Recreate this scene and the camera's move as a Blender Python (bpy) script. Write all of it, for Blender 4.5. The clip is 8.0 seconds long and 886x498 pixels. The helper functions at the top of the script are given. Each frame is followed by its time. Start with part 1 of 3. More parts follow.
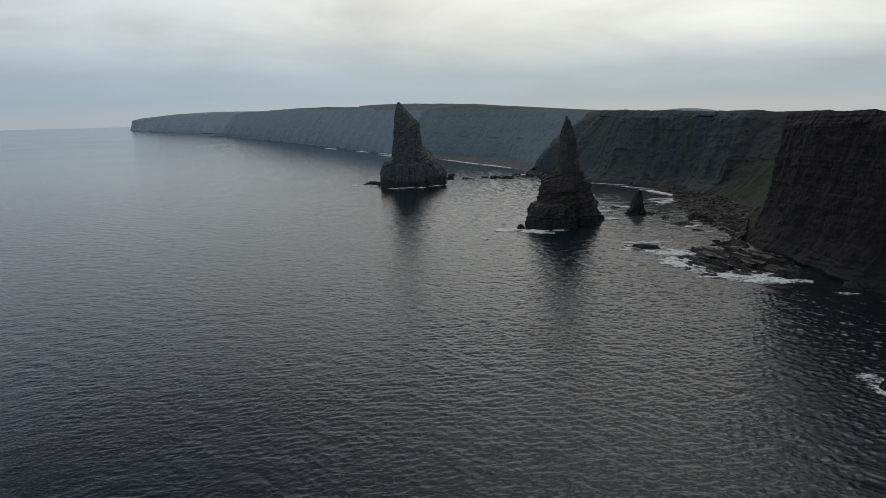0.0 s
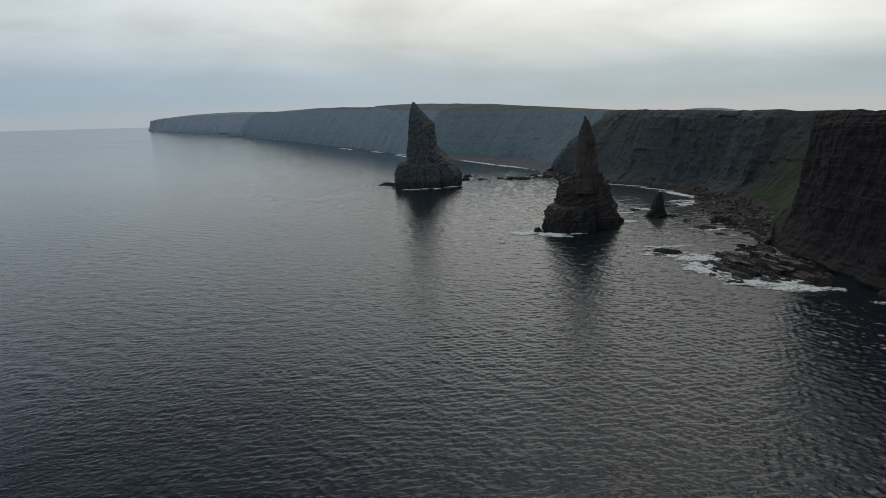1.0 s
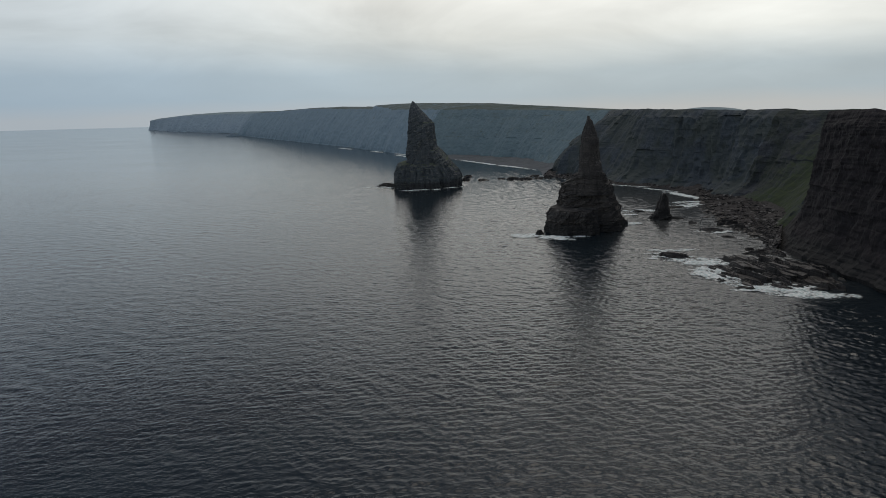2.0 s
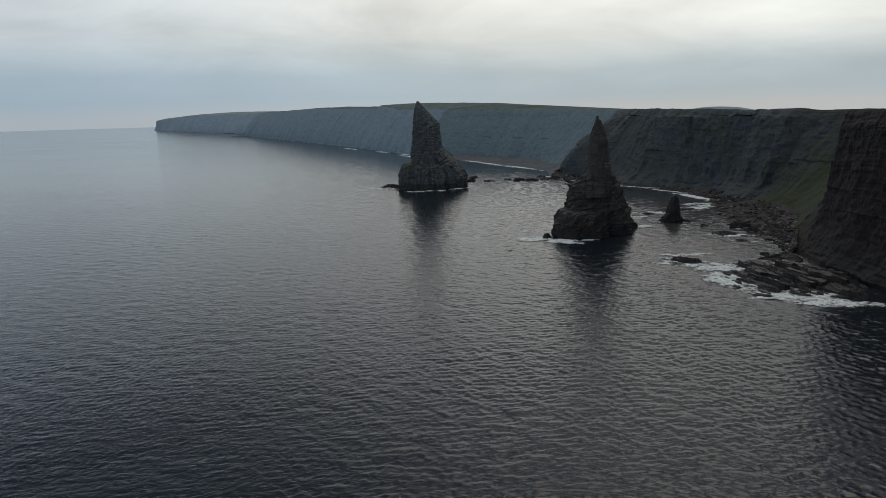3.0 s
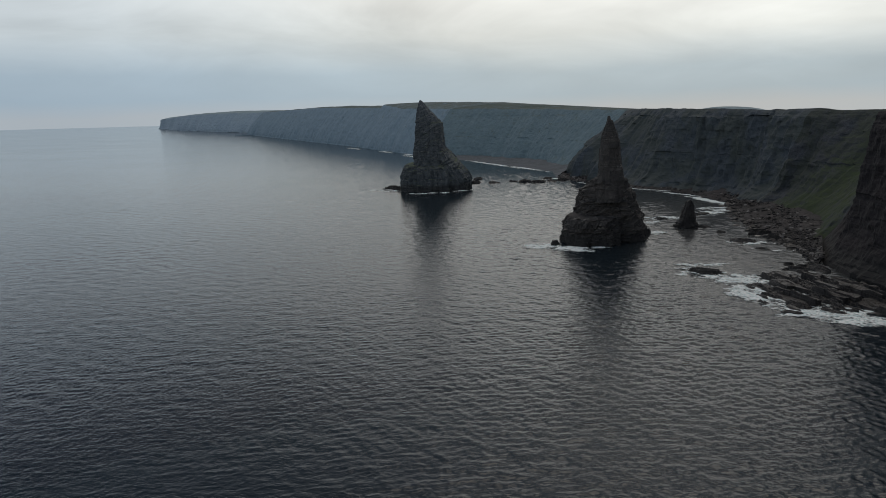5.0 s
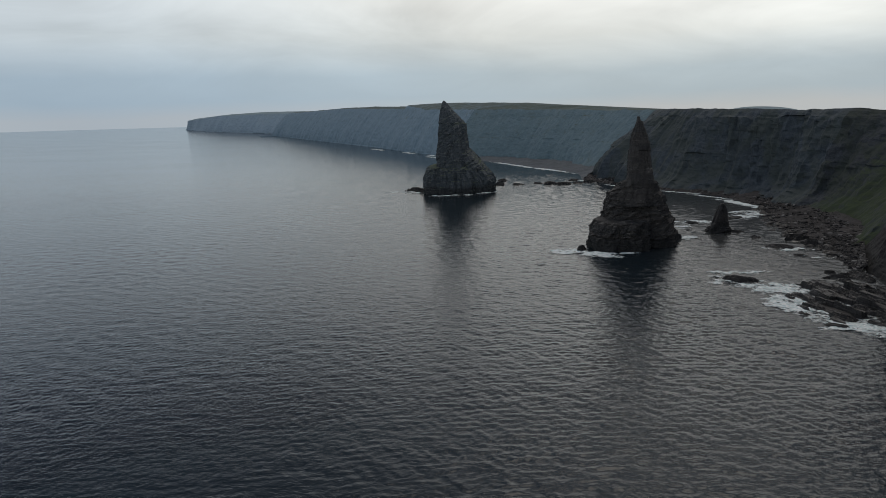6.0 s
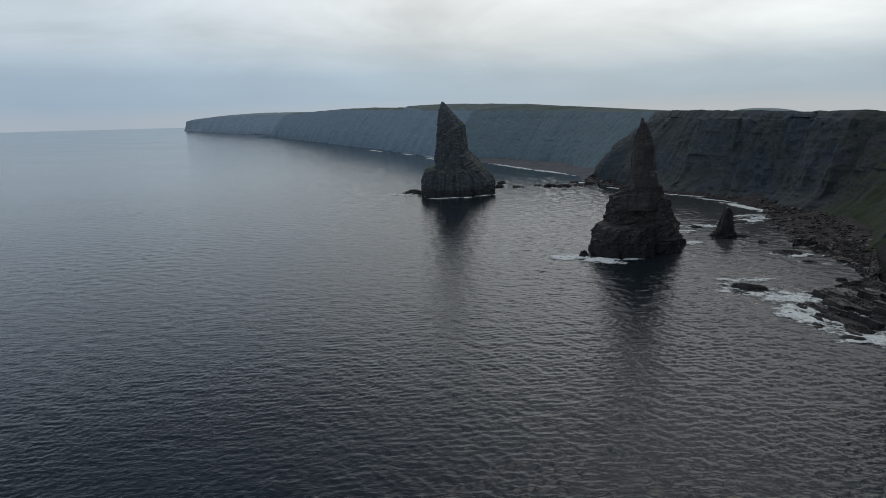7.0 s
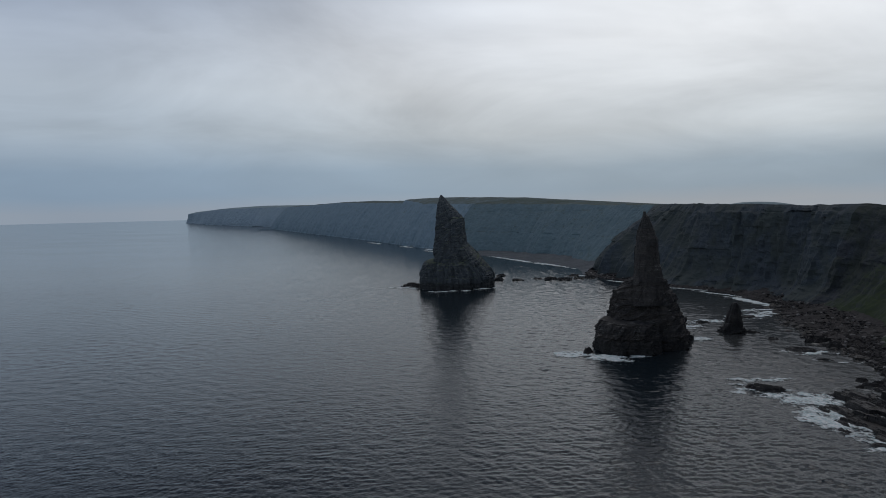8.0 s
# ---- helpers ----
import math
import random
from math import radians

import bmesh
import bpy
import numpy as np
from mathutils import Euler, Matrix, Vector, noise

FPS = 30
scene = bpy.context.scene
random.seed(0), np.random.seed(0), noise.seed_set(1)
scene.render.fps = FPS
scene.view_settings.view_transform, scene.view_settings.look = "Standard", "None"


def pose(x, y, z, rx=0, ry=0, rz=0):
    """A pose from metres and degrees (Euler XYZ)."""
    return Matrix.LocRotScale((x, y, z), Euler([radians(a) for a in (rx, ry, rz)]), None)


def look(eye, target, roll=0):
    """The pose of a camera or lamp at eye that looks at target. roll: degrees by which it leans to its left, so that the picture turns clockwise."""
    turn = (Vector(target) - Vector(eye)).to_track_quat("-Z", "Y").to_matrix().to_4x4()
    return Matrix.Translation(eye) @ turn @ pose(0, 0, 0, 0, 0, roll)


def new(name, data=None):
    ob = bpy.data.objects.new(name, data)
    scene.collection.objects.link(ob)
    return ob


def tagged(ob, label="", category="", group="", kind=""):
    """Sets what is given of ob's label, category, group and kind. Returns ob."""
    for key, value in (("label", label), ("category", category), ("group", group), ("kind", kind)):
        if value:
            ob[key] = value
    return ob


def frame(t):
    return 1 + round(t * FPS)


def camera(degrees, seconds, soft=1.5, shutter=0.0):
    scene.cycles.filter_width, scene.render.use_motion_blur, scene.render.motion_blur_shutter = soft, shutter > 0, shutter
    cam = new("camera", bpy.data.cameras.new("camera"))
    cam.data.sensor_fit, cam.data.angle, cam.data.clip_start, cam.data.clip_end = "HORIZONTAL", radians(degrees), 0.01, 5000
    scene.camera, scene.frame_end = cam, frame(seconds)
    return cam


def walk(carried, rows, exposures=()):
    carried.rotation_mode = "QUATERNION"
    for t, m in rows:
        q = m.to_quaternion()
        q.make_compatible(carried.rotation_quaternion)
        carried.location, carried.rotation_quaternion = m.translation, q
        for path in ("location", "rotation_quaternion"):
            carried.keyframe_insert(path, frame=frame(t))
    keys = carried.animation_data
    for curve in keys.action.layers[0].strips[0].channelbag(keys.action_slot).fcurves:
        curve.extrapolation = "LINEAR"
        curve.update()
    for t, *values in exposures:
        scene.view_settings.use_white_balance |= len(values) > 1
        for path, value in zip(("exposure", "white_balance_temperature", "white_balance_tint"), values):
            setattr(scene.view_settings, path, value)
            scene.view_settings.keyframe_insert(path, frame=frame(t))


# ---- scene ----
cam = camera(64.6, 8.0, soft=0.75)
PATH = [
    (0, (-0.083, -3.644, 52.013), (-0.153, -1.682, 51.63), -1.2),
    (0.5, (0.041, 0.232, 52.024), (-0.076, 2.192, 51.643), -1.4),
    (1, (0.157, 4.127, 52.043), (0.042, 6.087, 51.661), -1.3),
    (1.5, (0.244, 8.046, 52.072), (0.131, 10.005, 51.689), -1.3),
    (3, (0.35, 19.804, 52.264), (0.216, 21.763, 51.88), -1.4),
    (3.5, (0.367, 23.778, 52.302), (0.23, 25.736, 51.918), -1.4),
    (4, (0.344, 27.782, 52.332), (0.21, 29.74, 51.946), -1.3),
    (5.5, (0.375, 39.618, 52.307), (0.198, 41.573, 51.923), -1.3),
    (6, (0.289, 43.663, 52.311), (0.074, 45.615, 51.929), -1.4),
    (6.5, (0.108, 47.749, 52.322), (-0.107, 49.701, 51.941), -1.3),
    (7, (-0.147, 51.842, 52.332), (-0.359, 53.794, 51.953), -1.3),
    (7.5, (-0.427, 55.953, 52.335), (-0.637, 57.926, 52.082), -1.2),
    (8, (-0.798, 60.111, 52.331), (-1.005, 62.097, 52.211), -1.2),
]
walk(cam, [(t, look(eye, aim, roll)) for t, eye, aim, roll in PATH],
     exposures=[(0.0, 0.02, 7040, 10), (5.5, 0.02, 6990, 10), (7.0, 0.02, 6640, 10), (7.5, -0.13, 6500, 10), (8.0, -0.45, 6320, 11)])

# ---- world, sun ----
SUN_AZ, SUN_EL = radians(16), radians(62)      # clockwise from +y, and above the sea
GLOW_EL = radians(36)                          # where the cloud is thinnest
world = bpy.data.worlds.new("overcast_sky")
scene.world = world
world.use_nodes = True


def link(tree, a, b):
    tree.links.new(a, b)


def node(tree, kind, **values):
    n = tree.nodes.new(kind)
    for key, value in values.items():
        n.inputs[key].default_value = value
    return n


def ramp(tree, stops, source):
    n = tree.nodes.new("ShaderNodeValToRGB")
    while len(n.color_ramp.elements) < len(stops):
        n.color_ramp.elements.new(0.5)
    for e, (p, c) in zip(n.color_ramp.elements, stops):
        e.position = p
        e.color = (c, c, c, 1) if isinstance(c, (int, float)) else (*c, 1)
    link(tree, source, n.inputs["Fac"])
    return n.outputs["Color"]


def maths(tree, op, a, b=None, c=None):
    n = tree.nodes.new("ShaderNodeMath")
    n.operation = op
    for k, v in enumerate((a, b, c)):
        if v is None:
            continue
        if isinstance(v, (int, float)):
            n.inputs[k].default_value = v
        else:
            link(tree, v, n.inputs[k])
    return n.outputs[0]


def mix(tree, fac, a, b, blend="MIX"):
    n = tree.nodes.new("ShaderNodeMix")
    n.data_type, n.blend_type = "RGBA", blend
    for sock, v in ((n.inputs[0], fac), (n.inputs[6], a), (n.inputs[7], b)):
        if isinstance(v, (int, float)):
            sock.default_value = v
        elif isinstance(v, tuple):
            sock.default_value = (*v, 1)
        else:
            link(tree, v, sock)
    return n.outputs[2]


def noise_tex(tree, vector, scale, detail=4.0, rough=0.55, distort=0.0):
    n = node(tree, "ShaderNodeTexNoise", Scale=scale, Detail=detail, Roughness=rough, Distortion=distort)
    if vector is not None:
        link(tree, vector, n.inputs["Vector"])
    return n.outputs["Fac"]


def stretch(tree, vector, sx, sy, sz):
    n = node(tree, "ShaderNodeMapping", Scale=(sx, sy, sz))
    link(tree, vector, n.inputs["Vector"])
    return n.outputs["Vector"]


def build_sky():
    t = world.node_tree
    t.nodes.clear()
    out = t.nodes.new("ShaderNodeOutputWorld")
    sky = t.nodes.new("ShaderNodeTexSky")
    sky.sky_type = "NISHITA"
    sky.sun_disc = False
    sky.sun_elevation, sky.sun_rotation = SUN_EL, SUN_AZ
    sky.dust_density = 3.0
    clear = node(t, "ShaderNodeBackground", Strength=0.05)
    link(t, sky.outputs["Color"], clear.inputs["Color"])
    tc = t.nodes.new("ShaderNodeTexCoord")
    sep = t.nodes.new("ShaderNodeSeparateXYZ")
    link(t, tc.outputs["Generated"], sep.inputs[0])
    x, y, z = sep.outputs
    up = maths(t, "MAXIMUM", z, 0.0)
    lift = maths(t, "ADD", up, 0.22)
    com = t.nodes.new("ShaderNodeCombineXYZ")
    link(t, maths(t, "DIVIDE", x, lift), com.inputs[0])
    link(t, maths(t, "DIVIDE", y, lift), com.inputs[1])
    broad = noise_tex(t, com.outputs[0], 0.33, 5.0, 0.55, 0.4)
    fine = noise_tex(t, com.outputs[0], 1.1, 5.0, 0.6, 0.6)
    # height of the cloud base wavers a little
    h = maths(t, "ADD", up, maths(t, "MULTIPLY", maths(t, "SUBTRACT", broad, 0.5), 0.05))
    deck = ramp(t, SKY_STOPS, h)
    light = maths(t, "ADD", maths(t, "MULTIPLY", broad, 0.9), maths(t, "MULTIPLY", fine, 0.65))
    light = maths(t, "ADD", light, 0.235)
    amount = maths(t, "MINIMUM", maths(t, "MULTIPLY", up, 9.0), 1.0)
    light = maths(t, "ADD", maths(t, "MULTIPLY", maths(t, "SUBTRACT", light, 1.0), amount), 1.0)
    sun = t.nodes.new("ShaderNodeVectorMath")
    sun.operation = "DOT_PRODUCT"
    link(t, tc.outputs["Generated"], sun.inputs[0])
    sun.inputs[1].default_value = (math.sin(SUN_AZ) * math.cos(GLOW_EL), math.cos(SUN_AZ) * math.cos(GLOW_EL), math.sin(GLOW_EL))
    facing = ramp(t, FACING_STOPS, maths(t, "MULTIPLY_ADD", sun.outputs["Value"], 0.5, 0.5))
    # above the bright rim the cloud is thicker away from the sun
    thick = ramp(t, THICK_STOPS, maths(t, "MULTIPLY_ADD", sun.outputs["Value"], 0.5, 0.5))
    thick = mix(t, ramp(t, [(0.16, 0.0), (0.34, 1.0)], up), (1.0, 1.0, 1.0), thick)
    colour = mix(t, 1.0, deck, light, "MULTIPLY")
    colour = mix(t, 1.0, colour, thick, "MULTIPLY")
    colour = mix(t, 1.0, colour, facing, "MULTIPLY")
    thin = ramp(t, [(0.970, (0.0, 0.0, 0.0)), (0.985, (0.04, 0.038, 0.035)), (1.0, (0.14, 0.132, 0.12))], maths(t, "MULTIPLY_ADD", sun.outputs["Value"], 0.5, 0.5))
    colour = mix(t, 1.0, colour, mix(t, 1.0, thin, light, "MULTIPLY"), "ADD")
    cloud = node(t, "ShaderNodeBackground", Strength=1.0)
    link(t, colour, cloud.inputs["Color"])
    both = node(t, "ShaderNodeMixShader", Fac=0.88)
    link(t, clear.outputs[0], both.inputs[1])
    link(t, cloud.outputs[0], both.inputs[2])
    link(t, both.outputs[0], out.inputs["Surface"])


# colour of the cloud deck from the horizon up, and its brightness away from and towards the hidden sun, low down and higher up
SKY_STOPS = [(0.0, (0.68, 0.72, 0.75)), (0.022, (0.57, 0.69, 0.78)), (0.052, (0.59, 0.71, 0.80)), (0.10, (0.90, 0.95, 0.96)),
             (0.16, (1.09, 1.12, 1.12)), (0.22, (1.24, 1.26, 1.26)), (0.27, (1.21, 1.24, 1.26)), (0.33, (0.72, 0.76, 0.81)), (0.40, (0.33, 0.37, 0.43)), (0.50, (0.175, 0.21, 0.265)), (0.65, (0.16, 0.195, 0.25)), (1.0, (0.15, 0.185, 0.24))]
FACING_STOPS = [(0.0, (1.0, 1.03, 1.06)), (0.5, (0.86, 0.90, 0.95)), (0.76, (0.60, 0.67, 0.76)), (0.82, (0.65, 0.715, 0.795)), (0.87, (0.74, 0.785, 0.835)), (0.91, (0.75, 0.76, 0.77)), (0.94, (0.90, 0.91, 0.92)), (0.97, (1.04, 1.035, 1.025)), (1.0, (1.07, 1.055, 1.035))]
THICK_STOPS = [(0.0, (1.25, 1.25, 1.25)), (0.5, (1.0, 1.02, 1.06)), (0.80, (0.40, 0.44, 0.54)), (0.90, (0.52, 0.57, 0.66)), (0.965, (1.0, 1.0, 1.0))]
build_sky()

lamp = bpy.data.lights.new("sun", "SUN")
lamp.energy, lamp.angle, lamp.color = 0.85, radians(40), (1.0, 0.95, 0.89)
sun_lamp = new("sun", lamp)
sun_lamp.matrix_world = look((0, 0, 0), (-math.sin(SUN_AZ) * math.cos(SUN_EL), -math.cos(SUN_AZ) * math.cos(SUN_EL), -math.sin(SUN_EL)))


# ---- materials ----
def material(name):
    m = bpy.data.materials.new(name)
    m.use_nodes = True
    t = m.node_tree
    return m, t, t.nodes["Principled BSDF"]


def bump(t, b, height, strength, distance):
    n = node(t, "ShaderNodeBump", Strength=strength, Distance=distance)
    link(t, height, n.inputs["Height"])
    link(t, n.outputs["Normal"], b.inputs["Normal"])
    return n


def position(t):
    return t.nodes.new("ShaderNodeNewGeometry").outputs["Position"]


def flatness(t):
    g = t.nodes.new("ShaderNodeNewGeometry")
    s = t.nodes.new("ShaderNodeSeparateXYZ")
    link(t, g.outputs["Normal"], s.inputs[0])
    return s.outputs[2]


def rock_material(name, dark, mid, pale, grass=None, grass_at=(0.45, 0.75), guano=0.0, layer=0.55, rough=0.85, joint=0.75, relief=0.9, wet=0.0, island=0.0, moss=None, fade=None):
    """Bedded rock: thin layers, joints, blotches; turf where it lies flat enough; droppings on ledges."""
    m, t, b = material(name)
    p = position(t)
    beds = noise_tex(t, stretch(t, p, 0.02, 0.02, layer), 1.0, 6.0, 0.65, 0.2)
    blotch = noise_tex(t, p, 0.06, 5.0, 0.6, 0.5)
    grain = noise_tex(t, p, 1.7, 6.0, 0.65)
    joints = noise_tex(t, stretch(t, p, 0.5, 0.5, 0.10), 1.0, 5.0, 0.65, 0.6)
    c = mix(t, ramp(t, [(0.35, 0.0), (0.65, 1.0)], beds), dark, mid)
    c = mix(t, ramp(t, [(0.5, 0.0), (0.72, 0.8)], blotch), c, pale)
    c = mix(t, ramp(t, [(0.3, joint), (0.55, 0.0)], joints), c, tuple(v * 0.5 for v in dark))
    c = mix(t, min(0.85, relief), c, ramp(t, [(0.34, 0.40), (0.66, 1.35)], grain), "MULTIPLY")
    patch = noise_tex(t, p, 0.22, 6.0, 0.72, 0.4)
    c = mix(t, min(0.8, relief), c, ramp(t, [(0.32, 0.45), (0.52, 0.95), (0.72, 1.35)], patch), "MULTIPLY")
    if moss:      # lichen and thin turf clinging to the spurs
        cling = noise_tex(t, stretch(t, p, 1.0, 1.0, 0.6), 0.07, 6.0, 0.68, 0.6)
        c = mix(t, ramp(t, [(0.40, 0.0), (0.56, 0.8)], cling), c, moss)
    if island:      # a few bleached stones among the dark ones
        geo = t.nodes.new("ShaderNodeNewGeometry")
        c = mix(t, ramp(t, [(0.72, 0.0), (0.97, island)], geo.outputs["Random Per Island"]), c, (0.30, 0.29, 0.285))
    if guano:
        ledge = maths(t, "MULTIPLY", ramp(t, [(0.35, 0.0), (0.6, 1.0)], flatness(t)), ramp(t, [(0.52, 0.0), (0.62, 1.0)], noise_tex(t, p, 0.35, 5.0, 0.7)))
        c = mix(t, maths(t, "MULTIPLY", ledge, guano), c, (0.55, 0.54, 0.50))
    if wet:       # weed and splash darken the foot; the tint also dims a sunlit toe
        s = t.nodes.new("ShaderNodeSeparateXYZ")
        link(t, p, s.inputs[0])
        tide = maths(t, "ADD", maths(t, "DIVIDE", s.outputs[2], wet), maths(t, "MULTIPLY", maths(t, "SUBTRACT", blotch, 0.5), 1.2))
        c = mix(t, ramp(t, [(0.55, 0.75), (1.0, 0.0)], tide), c, (0.020, 0.021, 0.022))
    if grass:
        lie = maths(t, "ADD", flatness(t), maths(t, "MULTIPLY", maths(t, "SUBTRACT", noise_tex(t, p, 0.09, 6.0, 0.65, 0.5), 0.5), 0.7))
        if fade:      # the turf gives out along the shore
            s = t.nodes.new("ShaderNodeSeparateXYZ")
            link(t, p, s.inputs[0])
            lie = maths(t, "SUBTRACT", lie, ramp(t, [(fade[0] / 1000, 0.0), (fade[1] / 1000, 0.5)], maths(t, "DIVIDE", s.outputs[1], 1000.0)))
        turf = mix(t, noise_tex(t, p, 0.5, 6.0, 0.7), grass[0], grass[1])
        turf = mix(t, ramp(t, [(0.4, 0.0), (0.7, 0.7)], noise_tex(t, p, 0.045, 4.0, 0.6)), turf, grass[2])
        c = mix(t, ramp(t, [(grass_at[0], 0.0), (grass_at[1], 1.0)], lie), c, turf)
    link(t, c, b.inputs["Base Color"])
    b.inputs["Roughness"].default_value = rough
    b.inputs["Specular IOR Level"].default_value = 0.25
    height = maths(t, "ADD", maths(t, "MULTIPLY", beds, 1.2), maths(t, "MULTIPLY", grain, 0.5))
    bump(t, b, maths(t, "ADD", height, joints), relief, 0.45)
    return m


GRASS = ((0.042, 0.064, 0.032), (0.072, 0.102, 0.046), (0.080, 0.098, 0.054))
# foot band reaches 8 m: weed, plus darkening painted over the sunlit toe
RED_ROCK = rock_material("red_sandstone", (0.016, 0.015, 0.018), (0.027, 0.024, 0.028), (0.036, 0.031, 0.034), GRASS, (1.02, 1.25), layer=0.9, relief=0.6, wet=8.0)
# blue tint for haze over the bay is mixed into both rocks
BAY_ROCK = rock_material("weathered_hazed_flagstone", (0.053, 0.070, 0.088), (0.068, 0.085, 0.104), (0.074, 0.091, 0.109), GRASS, (1.02, 1.3), layer=0.4, joint=0.5, relief=0.5, moss=(0.054, 0.066, 0.063))
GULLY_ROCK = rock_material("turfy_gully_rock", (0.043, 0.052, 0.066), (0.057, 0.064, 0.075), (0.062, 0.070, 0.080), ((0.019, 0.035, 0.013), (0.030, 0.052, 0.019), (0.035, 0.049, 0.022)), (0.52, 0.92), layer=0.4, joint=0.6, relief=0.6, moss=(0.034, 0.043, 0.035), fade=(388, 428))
# next three: haze painted into rock and turf, paler and bluer with distance
SHORE_ROCK = rock_material("hazed_shore_flagstone", (0.118, 0.179, 0.212), (0.142, 0.206, 0.240), (0.150, 0.214, 0.248), ((0.058, 0.082, 0.074), (0.071, 0.096, 0.086), (0.076, 0.100, 0.088)), (0.75, 1.0), layer=0.16, joint=0.2, relief=0.22)
MILE_ROCK = rock_material("hazed_mile_flagstone", (0.164, 0.241, 0.303), (0.190, 0.271, 0.337), (0.199, 0.281, 0.347), ((0.070, 0.095, 0.090), (0.084, 0.110, 0.104), (0.088, 0.114, 0.106)), (0.75, 1.0), layer=0.16, joint=0.2, relief=0.22)
HEAD_ROCK = rock_material("hazed_far_flagstone", (0.254, 0.340, 0.420), (0.276, 0.363, 0.444), (0.282, 0.371, 0.451), ((0.183, 0.249, 0.282), (0.197, 0.265, 0.290), (0.212, 0.272, 0.299)), (0.6, 0.9), layer=0.1, joint=0.2, relief=0.25)
# haze put into both stack colours, the farther one paler and bluer
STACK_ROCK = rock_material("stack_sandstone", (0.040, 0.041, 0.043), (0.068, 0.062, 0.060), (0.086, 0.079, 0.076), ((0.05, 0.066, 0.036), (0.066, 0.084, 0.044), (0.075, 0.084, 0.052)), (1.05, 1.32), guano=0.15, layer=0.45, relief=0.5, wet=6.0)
HAZED_STACK = rock_material("hazed_stack_flagstone", (0.059, 0.073, 0.086), (0.080, 0.095, 0.107), (0.090, 0.103, 0.114), ((0.06, 0.084, 0.054), (0.082, 0.106, 0.064), (0.096, 0.112, 0.072)), (0.80, 1.1), guano=0.15, layer=0.4, relief=0.4, wet=6.0)
WET_ROCK = rock_material("wet_dark_flagstone", (0.026, 0.025, 0.027), (0.056, 0.053, 0.052), (0.087, 0.081, 0.081), layer=2.5, rough=0.36)
PALE_SHINGLE = rock_material("pale_shingle", (0.091, 0.106, 0.121), (0.116, 0.129, 0.146), (0.153, 0.166, 0.183), layer=0.8, relief=0.3)
SHINGLE = rock_material("shingle", (0.034, 0.032, 0.034), (0.060, 0.055, 0.057), (0.095, 0.086, 0.087), layer=0.8)
BOULDER = rock_material("beach_boulder", (0.018, 0.018, 0.020), (0.034, 0.033, 0.037), (0.050, 0.047, 0.052), layer=0.8, rough=0.7, island=0.6)


def sea_material():
    m, t, b = material("sea_water")
    p = position(t)
    b.inputs["IOR"].default_value = 1.33
    slick = noise_tex(t, stretch(t, p, 0.004, 0.012, 1), 1.0, 4.0, 0.6, 0.5)
    s = t.nodes.new("ShaderNodeSeparateXYZ")
    link(t, p, s.inputs[0])
    off = maths(t, "DIVIDE", s.outputs[1], 5000.0)
    # ripples too small to be built make the water duller, most of all out at sea
    dull = ramp(t, [(0.03, 0.04), (0.06, 0.05), (0.12, 0.07), (0.25, 0.11)], off)
    link(t, maths(t, "MULTIPLY", dull, ramp(t, [(0.3, 0.8), (0.7, 1.15)], slick)), b.inputs["Roughness"])
    # paler base colour inside the bay, painted for the bright sky its chop reflects
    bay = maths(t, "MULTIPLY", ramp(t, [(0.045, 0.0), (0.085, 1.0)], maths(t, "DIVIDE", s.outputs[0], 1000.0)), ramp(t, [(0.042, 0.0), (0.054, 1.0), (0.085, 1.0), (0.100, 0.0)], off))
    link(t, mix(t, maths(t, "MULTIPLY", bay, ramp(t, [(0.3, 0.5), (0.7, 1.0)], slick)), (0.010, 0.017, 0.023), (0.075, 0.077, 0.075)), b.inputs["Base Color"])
    r0 = noise_tex(t, stretch(t, p, 0.16, 0.24, 1), 1.0, 3.0, 0.6, 0.6)
    r1 = noise_tex(t, stretch(t, p, 0.9, 1.0, 1), 1.0, 2.0, 0.55, 0.8)
    r2 = noise_tex(t, stretch(t, p, 2.0, 2.3, 1), 1.0, 2.0, 0.55, 0.6)
    r3 = noise_tex(t, stretch(t, p, 4.4, 5.0, 1), 1.0, 1.0, 0.5, 0.4)
    chop = maths(t, "ADD", maths(t, "MULTIPLY", r1, 0.8), maths(t, "ADD", maths(t, "MULTIPLY", r2, 0.6), maths(t, "MULTIPLY", r3, 0.2)))
    chop = maths(t, "ADD", chop, maths(t, "MULTIPLY", r0, 1.5))
    relief = bump(t, b, chop, 0.22, 0.34)
    link(t, ramp(t, [(0.03, 0.27), (0.06, 0.27), (0.14, 0.14)], off), relief.inputs["Strength"])
    return m


SEA = sea_material()


def foam_material():
    m, t, b = material("sea_foam")
    p = position(t)
    c = mix(t, ramp(t, [(0.35, 0.0), (0.6, 1.0)], noise_tex(t, p, 0.9, 5.0, 0.7)), (0.42, 0.58, 0.60), (0.93, 0.95, 0.95))
    link(t, c, b.inputs["Base Color"])
    thin = noise_tex(t, stretch(t, p, 1.0, 1.3, 1.0), 0.7, 4.0, 0.58, 0.8)
    # the scraps thin out towards their edges
    thick = node(t, "ShaderNodeAttribute")
    thick.attribute_name = "thickness"
    fray = maths(t, "ADD", thick.outputs["Fac"], maths(t, "MULTIPLY", maths(t, "SUBTRACT", thin, 0.5), 0.7))
    link(t, ramp(t, [(0.40, 0.0), (0.64, 0.40), (0.95, 0.93)], fray), b.inputs["Alpha"])
    b.inputs["Roughness"].default_value = 0.7
    bump(t, b, noise_tex(t, p, 3.0, 5.0, 0.7), 0.6, 0.2)
    return m


FOAM = foam_material()


